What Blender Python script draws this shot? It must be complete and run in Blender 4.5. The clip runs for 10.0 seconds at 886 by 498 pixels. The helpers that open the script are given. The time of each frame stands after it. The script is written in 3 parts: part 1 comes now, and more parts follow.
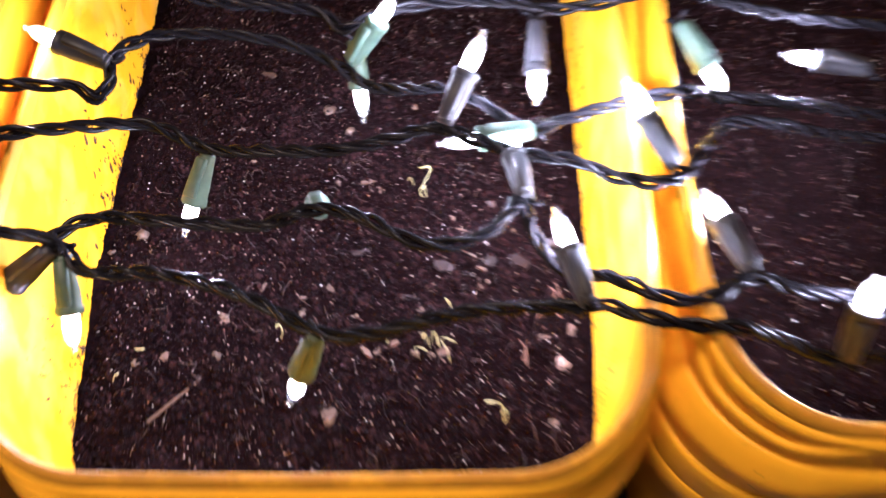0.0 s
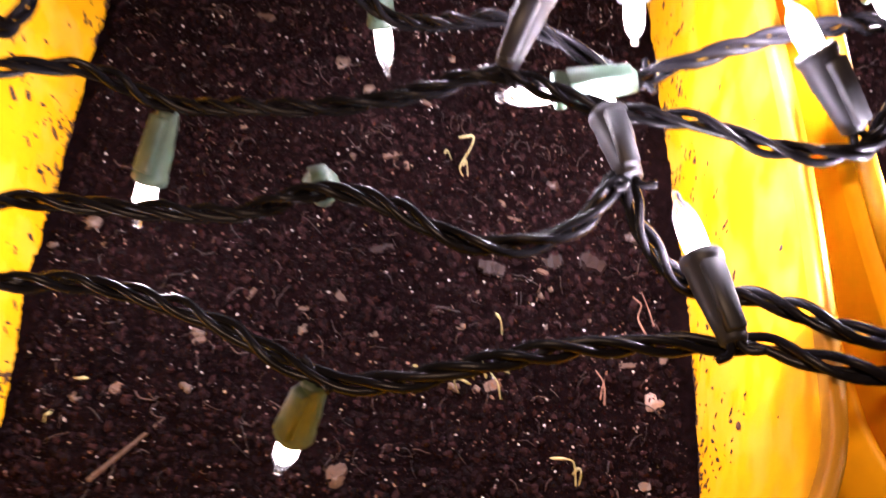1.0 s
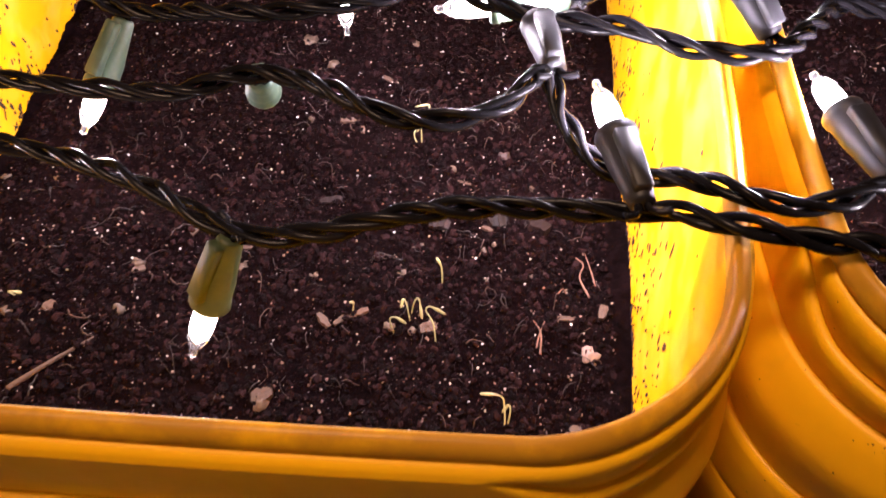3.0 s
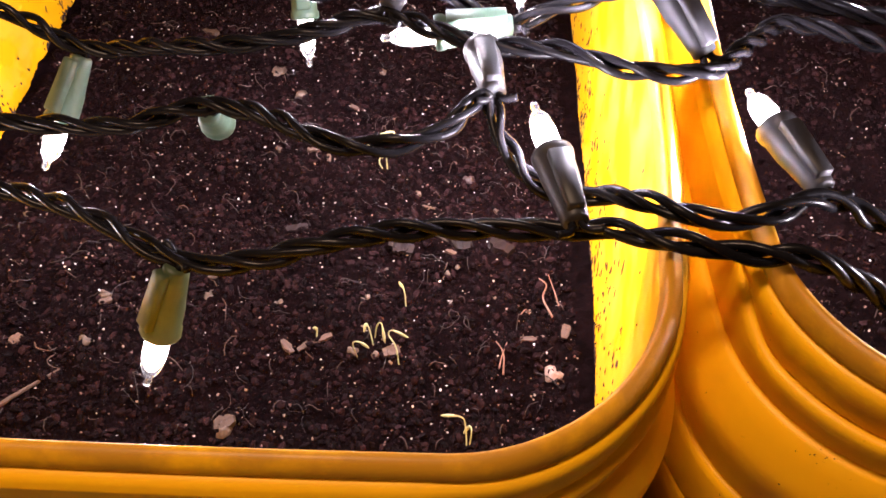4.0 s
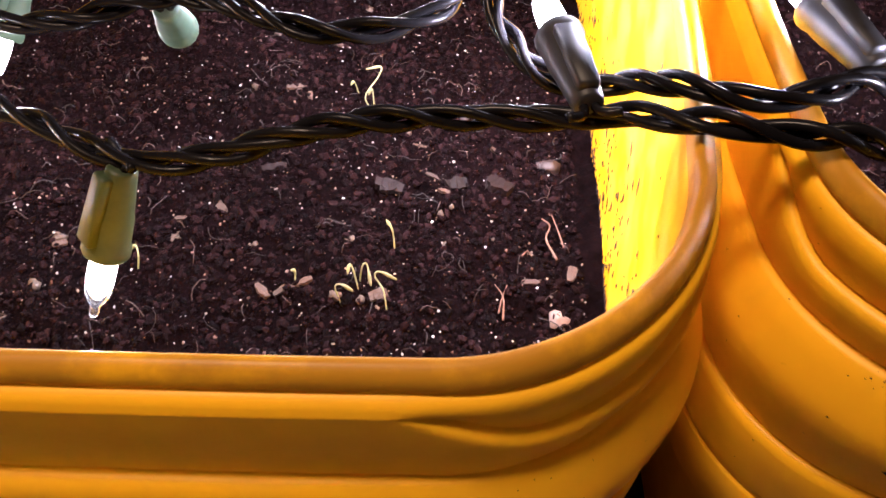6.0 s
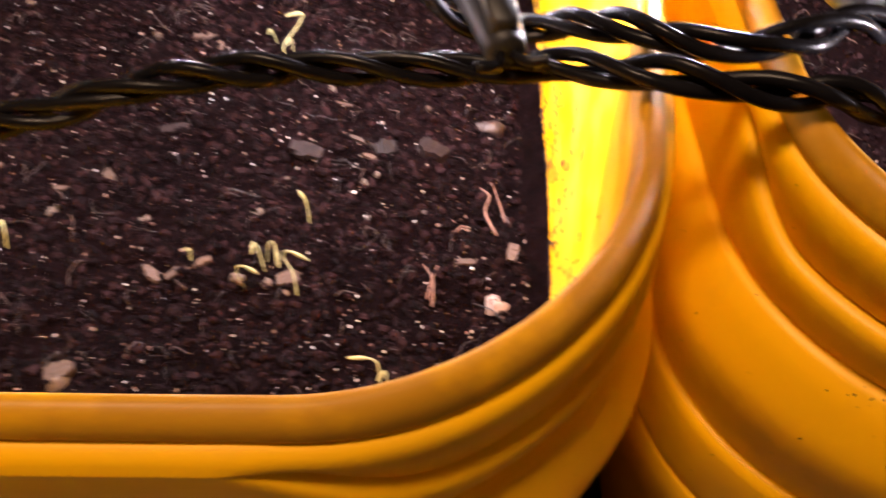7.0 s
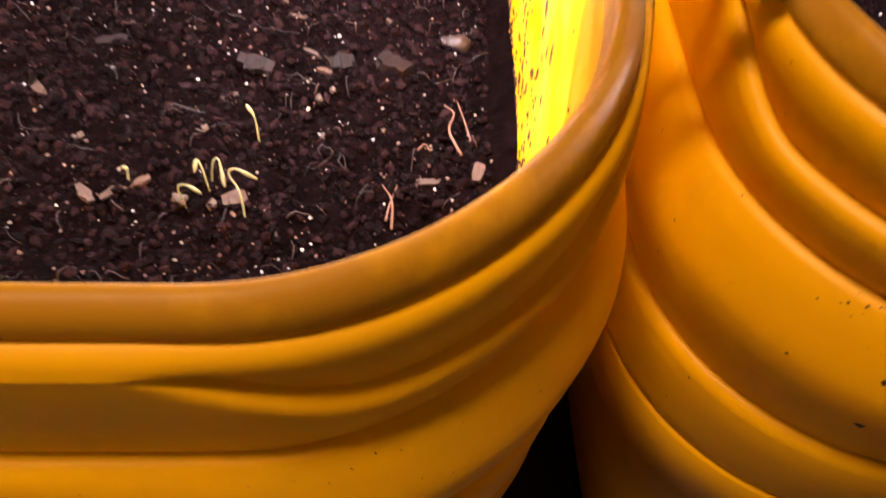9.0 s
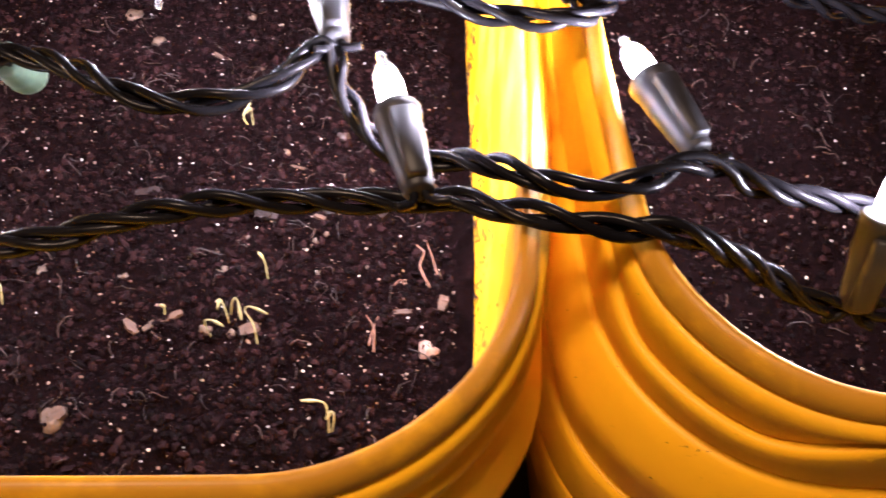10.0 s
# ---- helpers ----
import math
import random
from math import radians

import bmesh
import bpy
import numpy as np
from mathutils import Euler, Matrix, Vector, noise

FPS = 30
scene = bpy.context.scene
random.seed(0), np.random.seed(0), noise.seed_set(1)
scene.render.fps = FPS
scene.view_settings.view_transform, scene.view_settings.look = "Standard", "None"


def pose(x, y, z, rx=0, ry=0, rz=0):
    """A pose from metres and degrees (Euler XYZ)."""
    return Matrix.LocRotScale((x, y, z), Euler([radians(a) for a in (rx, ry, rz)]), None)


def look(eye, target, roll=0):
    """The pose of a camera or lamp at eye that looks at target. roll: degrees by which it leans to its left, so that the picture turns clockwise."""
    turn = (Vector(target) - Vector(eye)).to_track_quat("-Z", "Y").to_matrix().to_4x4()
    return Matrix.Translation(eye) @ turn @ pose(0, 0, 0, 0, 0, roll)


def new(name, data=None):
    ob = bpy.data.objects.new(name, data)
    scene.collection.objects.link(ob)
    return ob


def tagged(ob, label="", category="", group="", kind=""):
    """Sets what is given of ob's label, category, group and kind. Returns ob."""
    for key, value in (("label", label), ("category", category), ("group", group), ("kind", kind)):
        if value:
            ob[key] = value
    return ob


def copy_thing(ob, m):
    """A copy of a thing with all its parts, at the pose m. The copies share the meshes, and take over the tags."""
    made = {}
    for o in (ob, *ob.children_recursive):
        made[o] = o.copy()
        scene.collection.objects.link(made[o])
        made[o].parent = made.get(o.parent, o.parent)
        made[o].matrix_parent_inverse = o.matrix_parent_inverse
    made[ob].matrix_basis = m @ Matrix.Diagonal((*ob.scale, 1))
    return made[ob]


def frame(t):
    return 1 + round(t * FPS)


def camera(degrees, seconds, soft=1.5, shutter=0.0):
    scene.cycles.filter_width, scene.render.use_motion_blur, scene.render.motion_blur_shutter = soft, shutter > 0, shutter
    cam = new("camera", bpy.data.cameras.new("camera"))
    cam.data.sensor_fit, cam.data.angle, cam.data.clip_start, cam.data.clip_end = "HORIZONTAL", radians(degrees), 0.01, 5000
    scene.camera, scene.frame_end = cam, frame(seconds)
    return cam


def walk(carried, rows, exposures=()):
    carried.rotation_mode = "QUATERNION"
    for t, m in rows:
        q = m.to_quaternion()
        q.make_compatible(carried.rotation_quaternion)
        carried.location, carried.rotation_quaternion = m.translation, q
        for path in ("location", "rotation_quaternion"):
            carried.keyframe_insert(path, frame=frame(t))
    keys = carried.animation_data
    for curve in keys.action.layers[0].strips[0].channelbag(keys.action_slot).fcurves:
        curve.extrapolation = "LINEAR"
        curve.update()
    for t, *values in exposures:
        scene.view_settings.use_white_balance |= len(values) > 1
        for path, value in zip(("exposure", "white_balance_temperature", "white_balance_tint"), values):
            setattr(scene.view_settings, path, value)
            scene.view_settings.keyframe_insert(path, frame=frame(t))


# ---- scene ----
cam = camera(54.4, 10.0, shutter=0.85)
PATH = [
    (0, (0.032, 0.03, 0.497), (0.056, 1.048, -1.225), 1.3),
    (0.2, (0.0249, 0.0542, 0.4673), (0.0252, 1.0716, -1.2547), 0.75),
    (0.4, (0.0206, 0.0687, 0.4495), (0.0067, 1.0858, -1.2725), 0.42),
    (0.5, (0.019, 0.074, 0.443), (0.0, 1.091, -1.279), 0.3),
    (1, (0.023, 0.085, 0.414), (0.004, 1.064, -1.33), -0.2),
    (1.5, (0.037, 0.089, 0.399), (0.045, 1.057, -1.351), 1.6),
    (2, (0.04, 0.076, 0.397), (0.038, 1.161, -1.283), 2.9),
    (2.5, (0.045, 0.054, 0.393), (0.039, 1.267, -1.198), 3.0),
    (3, (0.043, 0.037, 0.386), (0.021, 1.239, -1.212), 2.9),
    (3.2, (0.054, 0.035, 0.393), (0.018, 1.244, -1.2), 1.7),
    (4.3, (0.058, 0.035, 0.381), (0.023, 1.29, -1.176), 0.5),
    (4.5, (0.058, 0.035, 0.371), (0.034, 1.288, -1.188), 0.5),
    (5, (0.06, 0.035, 0.364), (0.042, 1.28, -1.201), 0.6),
    (5.2, (0.061, 0.032, 0.359), (0.023, 1.27, -1.212), 0.0),
    (6.3, (0.059, 0.041, 0.346), (0.029, 1.308, -1.202), 0.7),
    (6.5, (0.059, 0.046, 0.337), (0.031, 1.286, -1.232), 0.7),
    (7, (0.073, 0.061, 0.329), (0.098, 1.249, -1.28), 2.6),
    (7.5, (0.079, 0.064, 0.308), (0.148, 1.21, -1.33), 4.1),
    (8, (0.082, 0.065, 0.302), (0.163, 1.182, -1.355), 4.7),
    (8.5, (0.078, 0.065, 0.306), (0.175, 1.178, -1.353), 5.4),
    (9, (0.077, 0.063, 0.312), (0.162, 1.165, -1.354), 5.1),
    (9.5, (0.072, 0.059, 0.362), (0.161, 1.199, -1.278), 5.2),
    (10, (0.078, 0.055, 0.372), (0.197, 1.214, -1.254), 6.2),
]
EXPOSURES = [(0.0, 0.35, 5300, 14), (0.25, 0.1, 5900, 16), (0.5, -0.3, 6450, 20), (1.0, -0.3, 6400, 20), (2.0, -0.1, 6400, 19), (3.0, -0.12, 6500, 19), (4.5, 0.05, 6150, 12), (5.0, 0.15, 5450, 11),
             (6.5, 0.12, 6200, 11), (7.5, 0.0, 6750, 11), (9.1, 0.0, 6700, 11), (9.5, 0.12, 5950, 12), (10.0, 0.28, 5950, 13)]
walk(cam, [(t, look(eye, target, roll)) for t, eye, target, roll in PATH], EXPOSURES)

# ---- light ----
world = bpy.data.worlds.new("room_air")
scene.world = world
world.use_nodes = True
world.node_tree.nodes["Background"].inputs[0].default_value = (1.0, 0.62, 0.32, 1)
world.node_tree.nodes["Background"].inputs[1].default_value = 0.002

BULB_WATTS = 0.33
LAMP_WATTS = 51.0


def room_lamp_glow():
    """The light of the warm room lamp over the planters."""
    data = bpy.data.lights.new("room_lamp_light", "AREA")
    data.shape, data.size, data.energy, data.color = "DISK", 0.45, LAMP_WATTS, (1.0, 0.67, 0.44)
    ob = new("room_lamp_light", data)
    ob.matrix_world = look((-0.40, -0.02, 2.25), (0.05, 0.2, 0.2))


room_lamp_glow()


# ---- materials ----
def material(name, rough=0.5, metal=0.0):
    m = bpy.data.materials.new(name)
    m.use_nodes = True
    b = m.node_tree.nodes["Principled BSDF"]
    b.inputs["Roughness"].default_value = rough
    b.inputs["Metallic"].default_value = metal
    return m, m.node_tree.nodes, m.node_tree.links, b


def noise_ramp(m, scale, stops, detail=6.0, rough=0.6, coords="Object", stretch=None):
    """A noise texture through a colour ramp; returns the ramp's colour socket and the noise."""
    n, l = m.node_tree.nodes, m.node_tree.links
    tc = n.new("ShaderNodeTexCoord")
    out = tc.outputs[coords]
    if stretch:
        mp = n.new("ShaderNodeMapping")
        mp.inputs["Scale"].default_value = stretch
        l.new(out, mp.inputs["Vector"])
        out = mp.outputs["Vector"]
    nz = n.new("ShaderNodeTexNoise")
    nz.inputs["Scale"].default_value, nz.inputs["Detail"].default_value, nz.inputs["Roughness"].default_value = scale, detail, rough
    l.new(out, nz.inputs["Vector"])
    r = n.new("ShaderNodeValToRGB")
    e = r.color_ramp.elements
    e[0].position, e[0].color = stops[0][0], (*stops[0][1], 1)
    e[1].position, e[1].color = stops[-1][0], (*stops[-1][1], 1)
    for p, c in stops[1:-1]:
        x = e.new(p)
        x.color = (*c, 1)
    l.new(nz.outputs["Fac"], r.inputs["Fac"])
    return r.outputs["Color"], nz.outputs["Fac"]


def mix(m, a, b, fac, mode="MIX"):
    n, l = m.node_tree.nodes, m.node_tree.links
    x = n.new("ShaderNodeMix")
    x.data_type, x.blend_type = "RGBA", mode
    for sock, v in ((x.inputs["Factor"], fac), (x.inputs[6], a), (x.inputs[7], b)):
        if hasattr(v, "is_linked"):
            l.new(v, sock)
        elif isinstance(v, tuple):
            sock.default_value = (*v, 1)
        else:
            sock.default_value = v
    return x.outputs[2]


def bump(m, b, height, strength, distance):
    n, l = m.node_tree.nodes, m.node_tree.links
    x = n.new("ShaderNodeBump")
    x.inputs["Strength"].default_value, x.inputs["Distance"].default_value = strength, distance
    l.new(height, x.inputs["Height"])
    l.new(x.outputs["Normal"], b.inputs["Normal"])


def yellow_plastic(name, through_light, wear_shade=(0.62, 0.33, 0.02), wear_shade_mix=0.5):
    m, n, l, b = material(name, 0.5)
    b.inputs["Specular IOR Level"].default_value = 0.22
    base, _ = noise_ramp(m, 9.0, [(0.3, (0.84, 0.405, 0.002)), (0.7, (0.90, 0.465, 0.003))], 3)
    # tint patches: wear on the walls, painted shade over nearly all the rim
    dust_shade, f2 = noise_ramp(m, 60.0, [(0.45 if wear_shade_mix < 0.6 else 0.2, (0.0, 0.0, 0.0)), (0.85 if wear_shade_mix < 0.6 else 0.5, (wear_shade_mix,) * 3)], 8)
    col = mix(m, base, wear_shade, dust_shade)
    speck, _ = noise_ramp(m, 420.0, [(0.70, (0.0, 0.0, 0.0)), (0.76, (1.0, 1.0, 1.0))], 2)
    patch, _ = noise_ramp(m, 22.0, [(0.56, (0.0, 0.0, 0.0)), (0.70, (0.6, 0.6, 0.6))], 4)
    both = mix(m, speck, patch, 1.0, "MULTIPLY")
    col = mix(m, col, (0.10, 0.035, 0.008), both)
    l.new(col, b.inputs["Base Color"])
    rr, _ = noise_ramp(m, 30.0, [(0.3, (0.36, 0.36, 0.36)), (0.7, (0.56, 0.56, 0.56))], 5)
    l.new(rr, b.inputs["Roughness"])
    _, fine = noise_ramp(m, 900.0, [(0.3, (0, 0, 0)), (0.7, (1, 1, 1))], 3)
    bump(m, b, fine, 0.12, 0.0003)
    # thin plastic lets some of the light through
    t = n.new("ShaderNodeBsdfTranslucent")
    t.inputs["Color"].default_value = (0.97, 0.76, 0.05, 1)
    sh = n.new("ShaderNodeMixShader")
    sh.inputs[0].default_value = through_light
    l.new(b.outputs[0], sh.inputs[1])
    l.new(t.outputs[0], sh.inputs[2])
    l.new(sh.outputs[0], n["Material Output"].inputs["Surface"])
    return m


def soil_mat(name, low, high, rough):
    m, n, l, b = material(name, rough)
    c1, _ = noise_ramp(m, 260.0, [(0.32, low), (0.55, tuple((p + q) / 2 for p, q in zip(low, high))), (0.75, high)], 10, 0.7)
    c2, _ = noise_ramp(m, 35.0, [(0.3, (0.62, 0.62, 0.62)), (0.7, (1.2, 1.15, 1.1))], 5)
    l.new(mix(m, c1, c2, 1.0, "MULTIPLY"), b.inputs["Base Color"])
    _, f = noise_ramp(m, 700.0, [(0.3, (0, 0, 0)), (0.7, (1, 1, 1))], 12, 0.75)
    bump(m, b, f, 0.9, 0.0012)
    b.inputs["Specular IOR Level"].default_value = 0.02
    return m


def island_mat(name, colours, rough, spread=0.35):
    """A colour for each loose piece of a joined mesh."""
    m, n, l, b = material(name, rough)
    g = n.new("ShaderNodeNewGeometry")
    r = n.new("ShaderNodeValToRGB")
    r.color_ramp.interpolation = "CONSTANT"
    e = r.color_ramp.elements
    e[0].color, e[0].position = (*colours[0], 1), 0.0
    e[1].color, e[1].position = (*colours[-1], 1), (len(colours) - 1) / len(colours)
    for k, c in enumerate(colours[1:-1], 1):
        x = e.new(k / len(colours))
        x.color = (*c, 1)
    l.new(g.outputs["Random Per Island"], r.inputs["Fac"])
    c2, f = noise_ramp(m, 500.0, [(0.25, (1 - spread,) * 3), (0.75, (1 + spread,) * 3)], 6)
    l.new(mix(m, r.outputs["Color"], c2, 1.0, "MULTIPLY"), b.inputs["Base Color"])
    bump(m, b, f, 0.6, 0.0006)
    return m


def plain(name, colour, rough, scale=300.0, spread=0.2, relief=0.3, depth=0.0003, stretch=None, random_tint=0.0):
    m, n, l, b = material(name, rough)
    c, f = noise_ramp(m, scale, [(0.25, tuple(v * (1 - spread) for v in colour)), (0.75, tuple(v * (1 + spread) for v in colour))], 6, stretch=stretch)
    if random_tint:
        oi = n.new("ShaderNodeObjectInfo")
        mr = n.new("ShaderNodeMapRange")
        mr.inputs["To Min"].default_value, mr.inputs["To Max"].default_value = 1 - random_tint, 1 + random_tint
        l.new(oi.outputs["Random"], mr.inputs["Value"])
        c = mix(m, c, mr.outputs["Result"], 1.0, "MULTIPLY")
    l.new(c, b.inputs["Base Color"])
    bump(m, b, f, relief, depth)
    return m


def husk_mat(name, colour):
    m, n, l, b = material(name, 0.48)
    c, f = noise_ramp(m, 180.0, [(0.3, tuple(v * 0.8 for v in colour)), (0.75, tuple(v * 1.25 for v in colour))], 5)
    l.new(c, b.inputs["Base Color"])
    b.inputs["Specular IOR Level"].default_value = 0.25
    b.inputs["Transmission Weight"].default_value = 0.12
    b.inputs["Subsurface Weight"].default_value = 0.2
    b.inputs["Subsurface Radius"].default_value = (0.004, 0.005, 0.004)
    bump(m, b, f, 0.15, 0.0003)
    return m


def wire_mat():
    m, n, l, b = material("wire_insulation", 0.26)
    c, f = noise_ramp(m, 140.0, [(0.3, (0.0035, 0.0033, 0.0040)), (0.8, (0.0085, 0.0080, 0.0095))], 5)
    l.new(c, b.inputs["Base Color"])
    b.inputs["Specular IOR Level"].default_value = 0.09
    bump(m, b, f, 0.35, 0.0006)
    return m


def glass_mat():
    m, n, l, b = material("bulb_glass", 0.25)
    b.inputs["Base Color"].default_value = (1, 1, 1, 1)
    b.inputs["Transmission Weight"].default_value = 1.0
    b.inputs["IOR"].default_value = 1.35
    return m


def glow_mat(name, strength):
    m, n, l, b = material(name, 0.4)
    b.inputs["Base Color"].default_value = (0.9, 0.85, 0.8, 1)
    b.inputs["Emission Color"].default_value = (1.0, 0.86, 0.80, 1)
    b.inputs["Emission Strength"].default_value = strength
    return m


YELLOW = yellow_plastic("yellow_plastic", 0.06)
SCUFFED = yellow_plastic("scuffed_yellow_plastic", 0.28, (0.84, 0.60, 0.14), 0.55)
# same plastic, browned so the rim's colour holds the shade of its rolled face
RIM = yellow_plastic("thick_shaded_yellow_plastic", 0.05, (0.36, 0.165, 0.012), 0.85)
SOIL = soil_mat("potting_soil", (0.0011, 0.0004, 0.0005), (0.0082, 0.0032, 0.0038), 0.85)
CRUMB = island_mat("soil_crumbs", [(0.00384, 0.00152, 0.00184), (0.00624, 0.0024, 0.0028), (0.0024, 0.00096, 0.0012), (0.0136, 0.0056, 0.00608), (0.00464, 0.00184, 0.00224), (0.0092, 0.00344, 0.00368), (0.00336, 0.00128, 0.00152)], 0.6)
CRUMB.node_tree.nodes["Principled BSDF"].inputs["Specular IOR Level"].default_value = 0.03
# pale bits: sand and perlite, plus glints of moist soil painted as colour
GRAIN_GLINT = island_mat("pale_grains_and_glints", [(0.34, 0.30, 0.28), (0.16, 0.095, 0.075), (0.48, 0.45, 0.44), (0.20, 0.14, 0.11), (0.09, 0.042, 0.032), (0.06, 0.03, 0.026)], 0.3)
FIBRE = island_mat("soil_fibres", [(0.022, 0.009, 0.008), (0.011, 0.005, 0.005), (0.045, 0.022, 0.017), (0.008, 0.0035, 0.004)], 0.6)
FLECK = island_mat("dried_soil", [(0.018, 0.007, 0.004), (0.05, 0.016, 0.006), (0.03, 0.010, 0.004)], 0.75)
CHIP = plain("bark_chip", (0.044, 0.021, 0.012), 0.7, 260.0, 0.35, 0.6, 0.0006, (1, 4, 1), 0.35)
PEBBLE = plain("pale_pebble", (0.068, 0.042, 0.029), 0.6, 350.0, 0.3, 0.5, 0.0005, None, 0.3)
SEEDM = plain("seed_husk", (0.25, 0.165, 0.135), 0.5, 420.0, 0.45, 0.6, 0.0006)
SPROUT = plain("pale_sprout", (0.27, 0.26, 0.12), 0.45, 300.0, 0.25, 0.3, 0.0003, None, 0.25)
DARKBARK = plain("dark_bark", (0.010, 0.0050, 0.0050), 0.6, 240.0, 0.4, 0.6, 0.0006, None, 0.3)
DARKBARK.node_tree.nodes["Principled BSDF"].inputs["Specular IOR Level"].default_value = 0.15
STONE = plain("grey_stone", (0.034, 0.019, 0.017), 0.55, 300.0, 0.3, 0.4, 0.0004)
ROOT = plain("dry_root", (0.17, 0.082, 0.055), 0.65, 300.0, 0.35, 0.5, 0.0004)
WIRE = wire_mat()
HUSKS = {"green": husk_mat("green_husk", (0.045, 0.078, 0.056)), "olive": husk_mat("olive_husk", (0.036, 0.054, 0.026)), "grey": husk_mat("grey_husk", (0.018, 0.018, 0.021))}
GLASS = glass_mat()
GLOW = glow_mat("lit_filament", 14.0)
COLD = plain("bare_filament", (0.5, 0.5, 0.5), 0.3)
FLOORM = plain("dark_floor", (0.055, 0.048, 0.075), 0.5, 14.0, 0.4, 0.2, 0.001)
WALLM = plain("wall_paint", (0.16, 0.13, 0.10), 0.8, 6.0, 0.08, 0.2, 0.001)


# ---- building helpers ----
def mesh_object(name, bm, mat, smooth=True):
    me = bpy.data.meshes.new(name)
    bm.to_mesh(me)
    bm.free()
    me.materials.append(mat)
    for p in me.polygons:
        p.use_smooth = smooth
    return new(name, me)


def raw_object(name, verts, faces, mat, smooth=True):
    me = bpy.data.meshes.new(name)
    me.from_pydata(verts, [], faces)
    me.materials.append(mat)
    for p in me.polygons:
        p.use_smooth = smooth
    return new(name, me)


def under(ob, parent, label=""):
    ob.parent = parent
    if label:
        tagged(ob, label)
    return ob


def slab(name, lo, hi, mat):
    bm = bmesh.new()
    bmesh.ops.create_cube(bm, size=1.0)
    for v in bm.verts:
        v.co = [lo[i] + (v.co[i] + 0.5) * (hi[i] - lo[i]) for i in range(3)]
    return mesh_object(name, bm, mat, False)


def spline(points, step):
    """Catmull-Rom through the points, sampled about every step."""
    p = [Vector(q) for q in points]
    p = [2 * p[0] - p[1]] + p + [2 * p[-1] - p[-2]]
    out = []
    for a, b, c, d in zip(p, p[1:], p[2:], p[3:]):
        k = max(2, int((c - b).length / step))
        for i in range(k):
            t = i / k
            out.append(0.5 * ((2 * b) + (c - a) * t + (2 * a - 5 * b + 4 * c - d) * t * t + (3 * b - a - 3 * c + d) * t ** 3))
    out.append(p[-2])
    return out


def frames_along(path):
    """A right and an up for each sample, turned along without twist."""
    rows, side = [], None
    for i, q in enumerate(path):
        ahead = (path[min(i + 1, len(path) - 1)] - path[max(i - 1, 0)]).normalized()
        if side is None:
            side = ahead.cross(Vector((0.1, 0.2, 1))).normalized()
        side = (side - ahead * side.dot(ahead)).normalized()
        rows.append((side, ahead.cross(side)))
    return rows


def tube(path, radii, sides=7):
    """Verts and faces of a tube round a path; radii: one for each sample."""
    verts, faces = [], []
    for (side, up), q, r in zip(frames_along(path), path, radii):
        for k in range(sides):
            a = 2 * math.pi * k / sides
            verts.append(q + r * (math.cos(a) * side + math.sin(a) * up))
    n = len(path)
    for i in range(n - 1):
        for k in range(sides):
            k2 = (k + 1) % sides
            faces.append((i * sides + k, i * sides + k2, (i + 1) * sides + k2, (i + 1) * sides + k))
    faces.append(tuple(range(sides - 1, -1, -1)))
    faces.append(tuple((n - 1) * sides + k for k in range(sides)))
    return verts, faces


# ---- the room ----
def room():
    tagged(slab("floor", (-2.2, -2.0, -0.06), (2.4, 2.6, 0.0), FLOORM), "dark bluish grey floor under the planters", "floor", kind="structure")
    tagged(slab("ceiling", (-2.2, -2.0, 2.4), (2.4, 2.6, 2.46), WALLM), "plain painted ceiling", "ceiling", kind="structure")
    for name, lo, hi in (("wall_north", (-2.2, 2.6, 0), (2.4, 2.7, 2.4)), ("wall_south", (-2.2, -2.1, 0), (2.4, -2.0, 2.4)),
                         ("wall_east", (2.4, -2.0, 0), (2.5, 2.6, 2.4)), ("wall_west", (-2.3, -2.0, 0), (-2.2, 2.6, 2.4))):
        tagged(slab(name, lo, hi, WALLM), "plain painted room wall", "wall", kind="structure")


room()

# ---- planters ----
RADIUS, RADIUS_B = 0.042, 0.037   # corners of the first and of the second planter
HALF_X, HALF_Y = 0.1128, 0.26
END_FLAT = 0.0012   # by which the short ends lie back


def outline(hx, hy, r, n_corner=24, n_front=72, n_side=110):
    """Points and outward directions round a rounded rectangle, with how far each lies from the nearest corner's arc (below zero within it)."""
    pts = []
    for cx, cy, a0 in ((hx - r, hy - r, 0), (-hx + r, hy - r, 90), (-hx + r, -hy + r, 180), (hx - r, -hy + r, 270)):
        for k in range(n_corner + 1):
            a = radians(a0 + 90 * k / n_corner)
            pts.append((cx + r * math.cos(a), cy + r * math.sin(a), math.cos(a), math.sin(a), -0.5 * math.pi * r * min(k, n_corner - k) / n_corner))
        n = n_side if a0 in (90, 270) else n_front
        ex, ey = (-1, 0) if a0 == 0 else (0, -1) if a0 == 90 else (1, 0) if a0 == 180 else (0, 1)
        length = 2 * (hx - r) if a0 in (0, 180) else 2 * (hy - r)
        x, y, nx, ny, _ = pts[-1]
        for k in range(1, n):
            d = length * k / n
            pts.append((x + ex * d, y + ey * d, nx, ny, min(d, length - d)))
    return pts


def bowed(x, y):
    """The planter's sides bow: it is narrower towards its ends."""
    u = max(0.0, 1 - (HALF_Y - abs(y)) / 0.13)
    v = max(0.0, 1 - (HALF_Y - abs(y)) / 0.06)
    return x * (1 - 0.095 * u * u), y - math.copysign(0.0018 * (x / HALF_X) ** 2 * v, y)


def eased(u):
    u = min(1.0, max(0.0, u))
    return u * u * (3 - 2 * u)


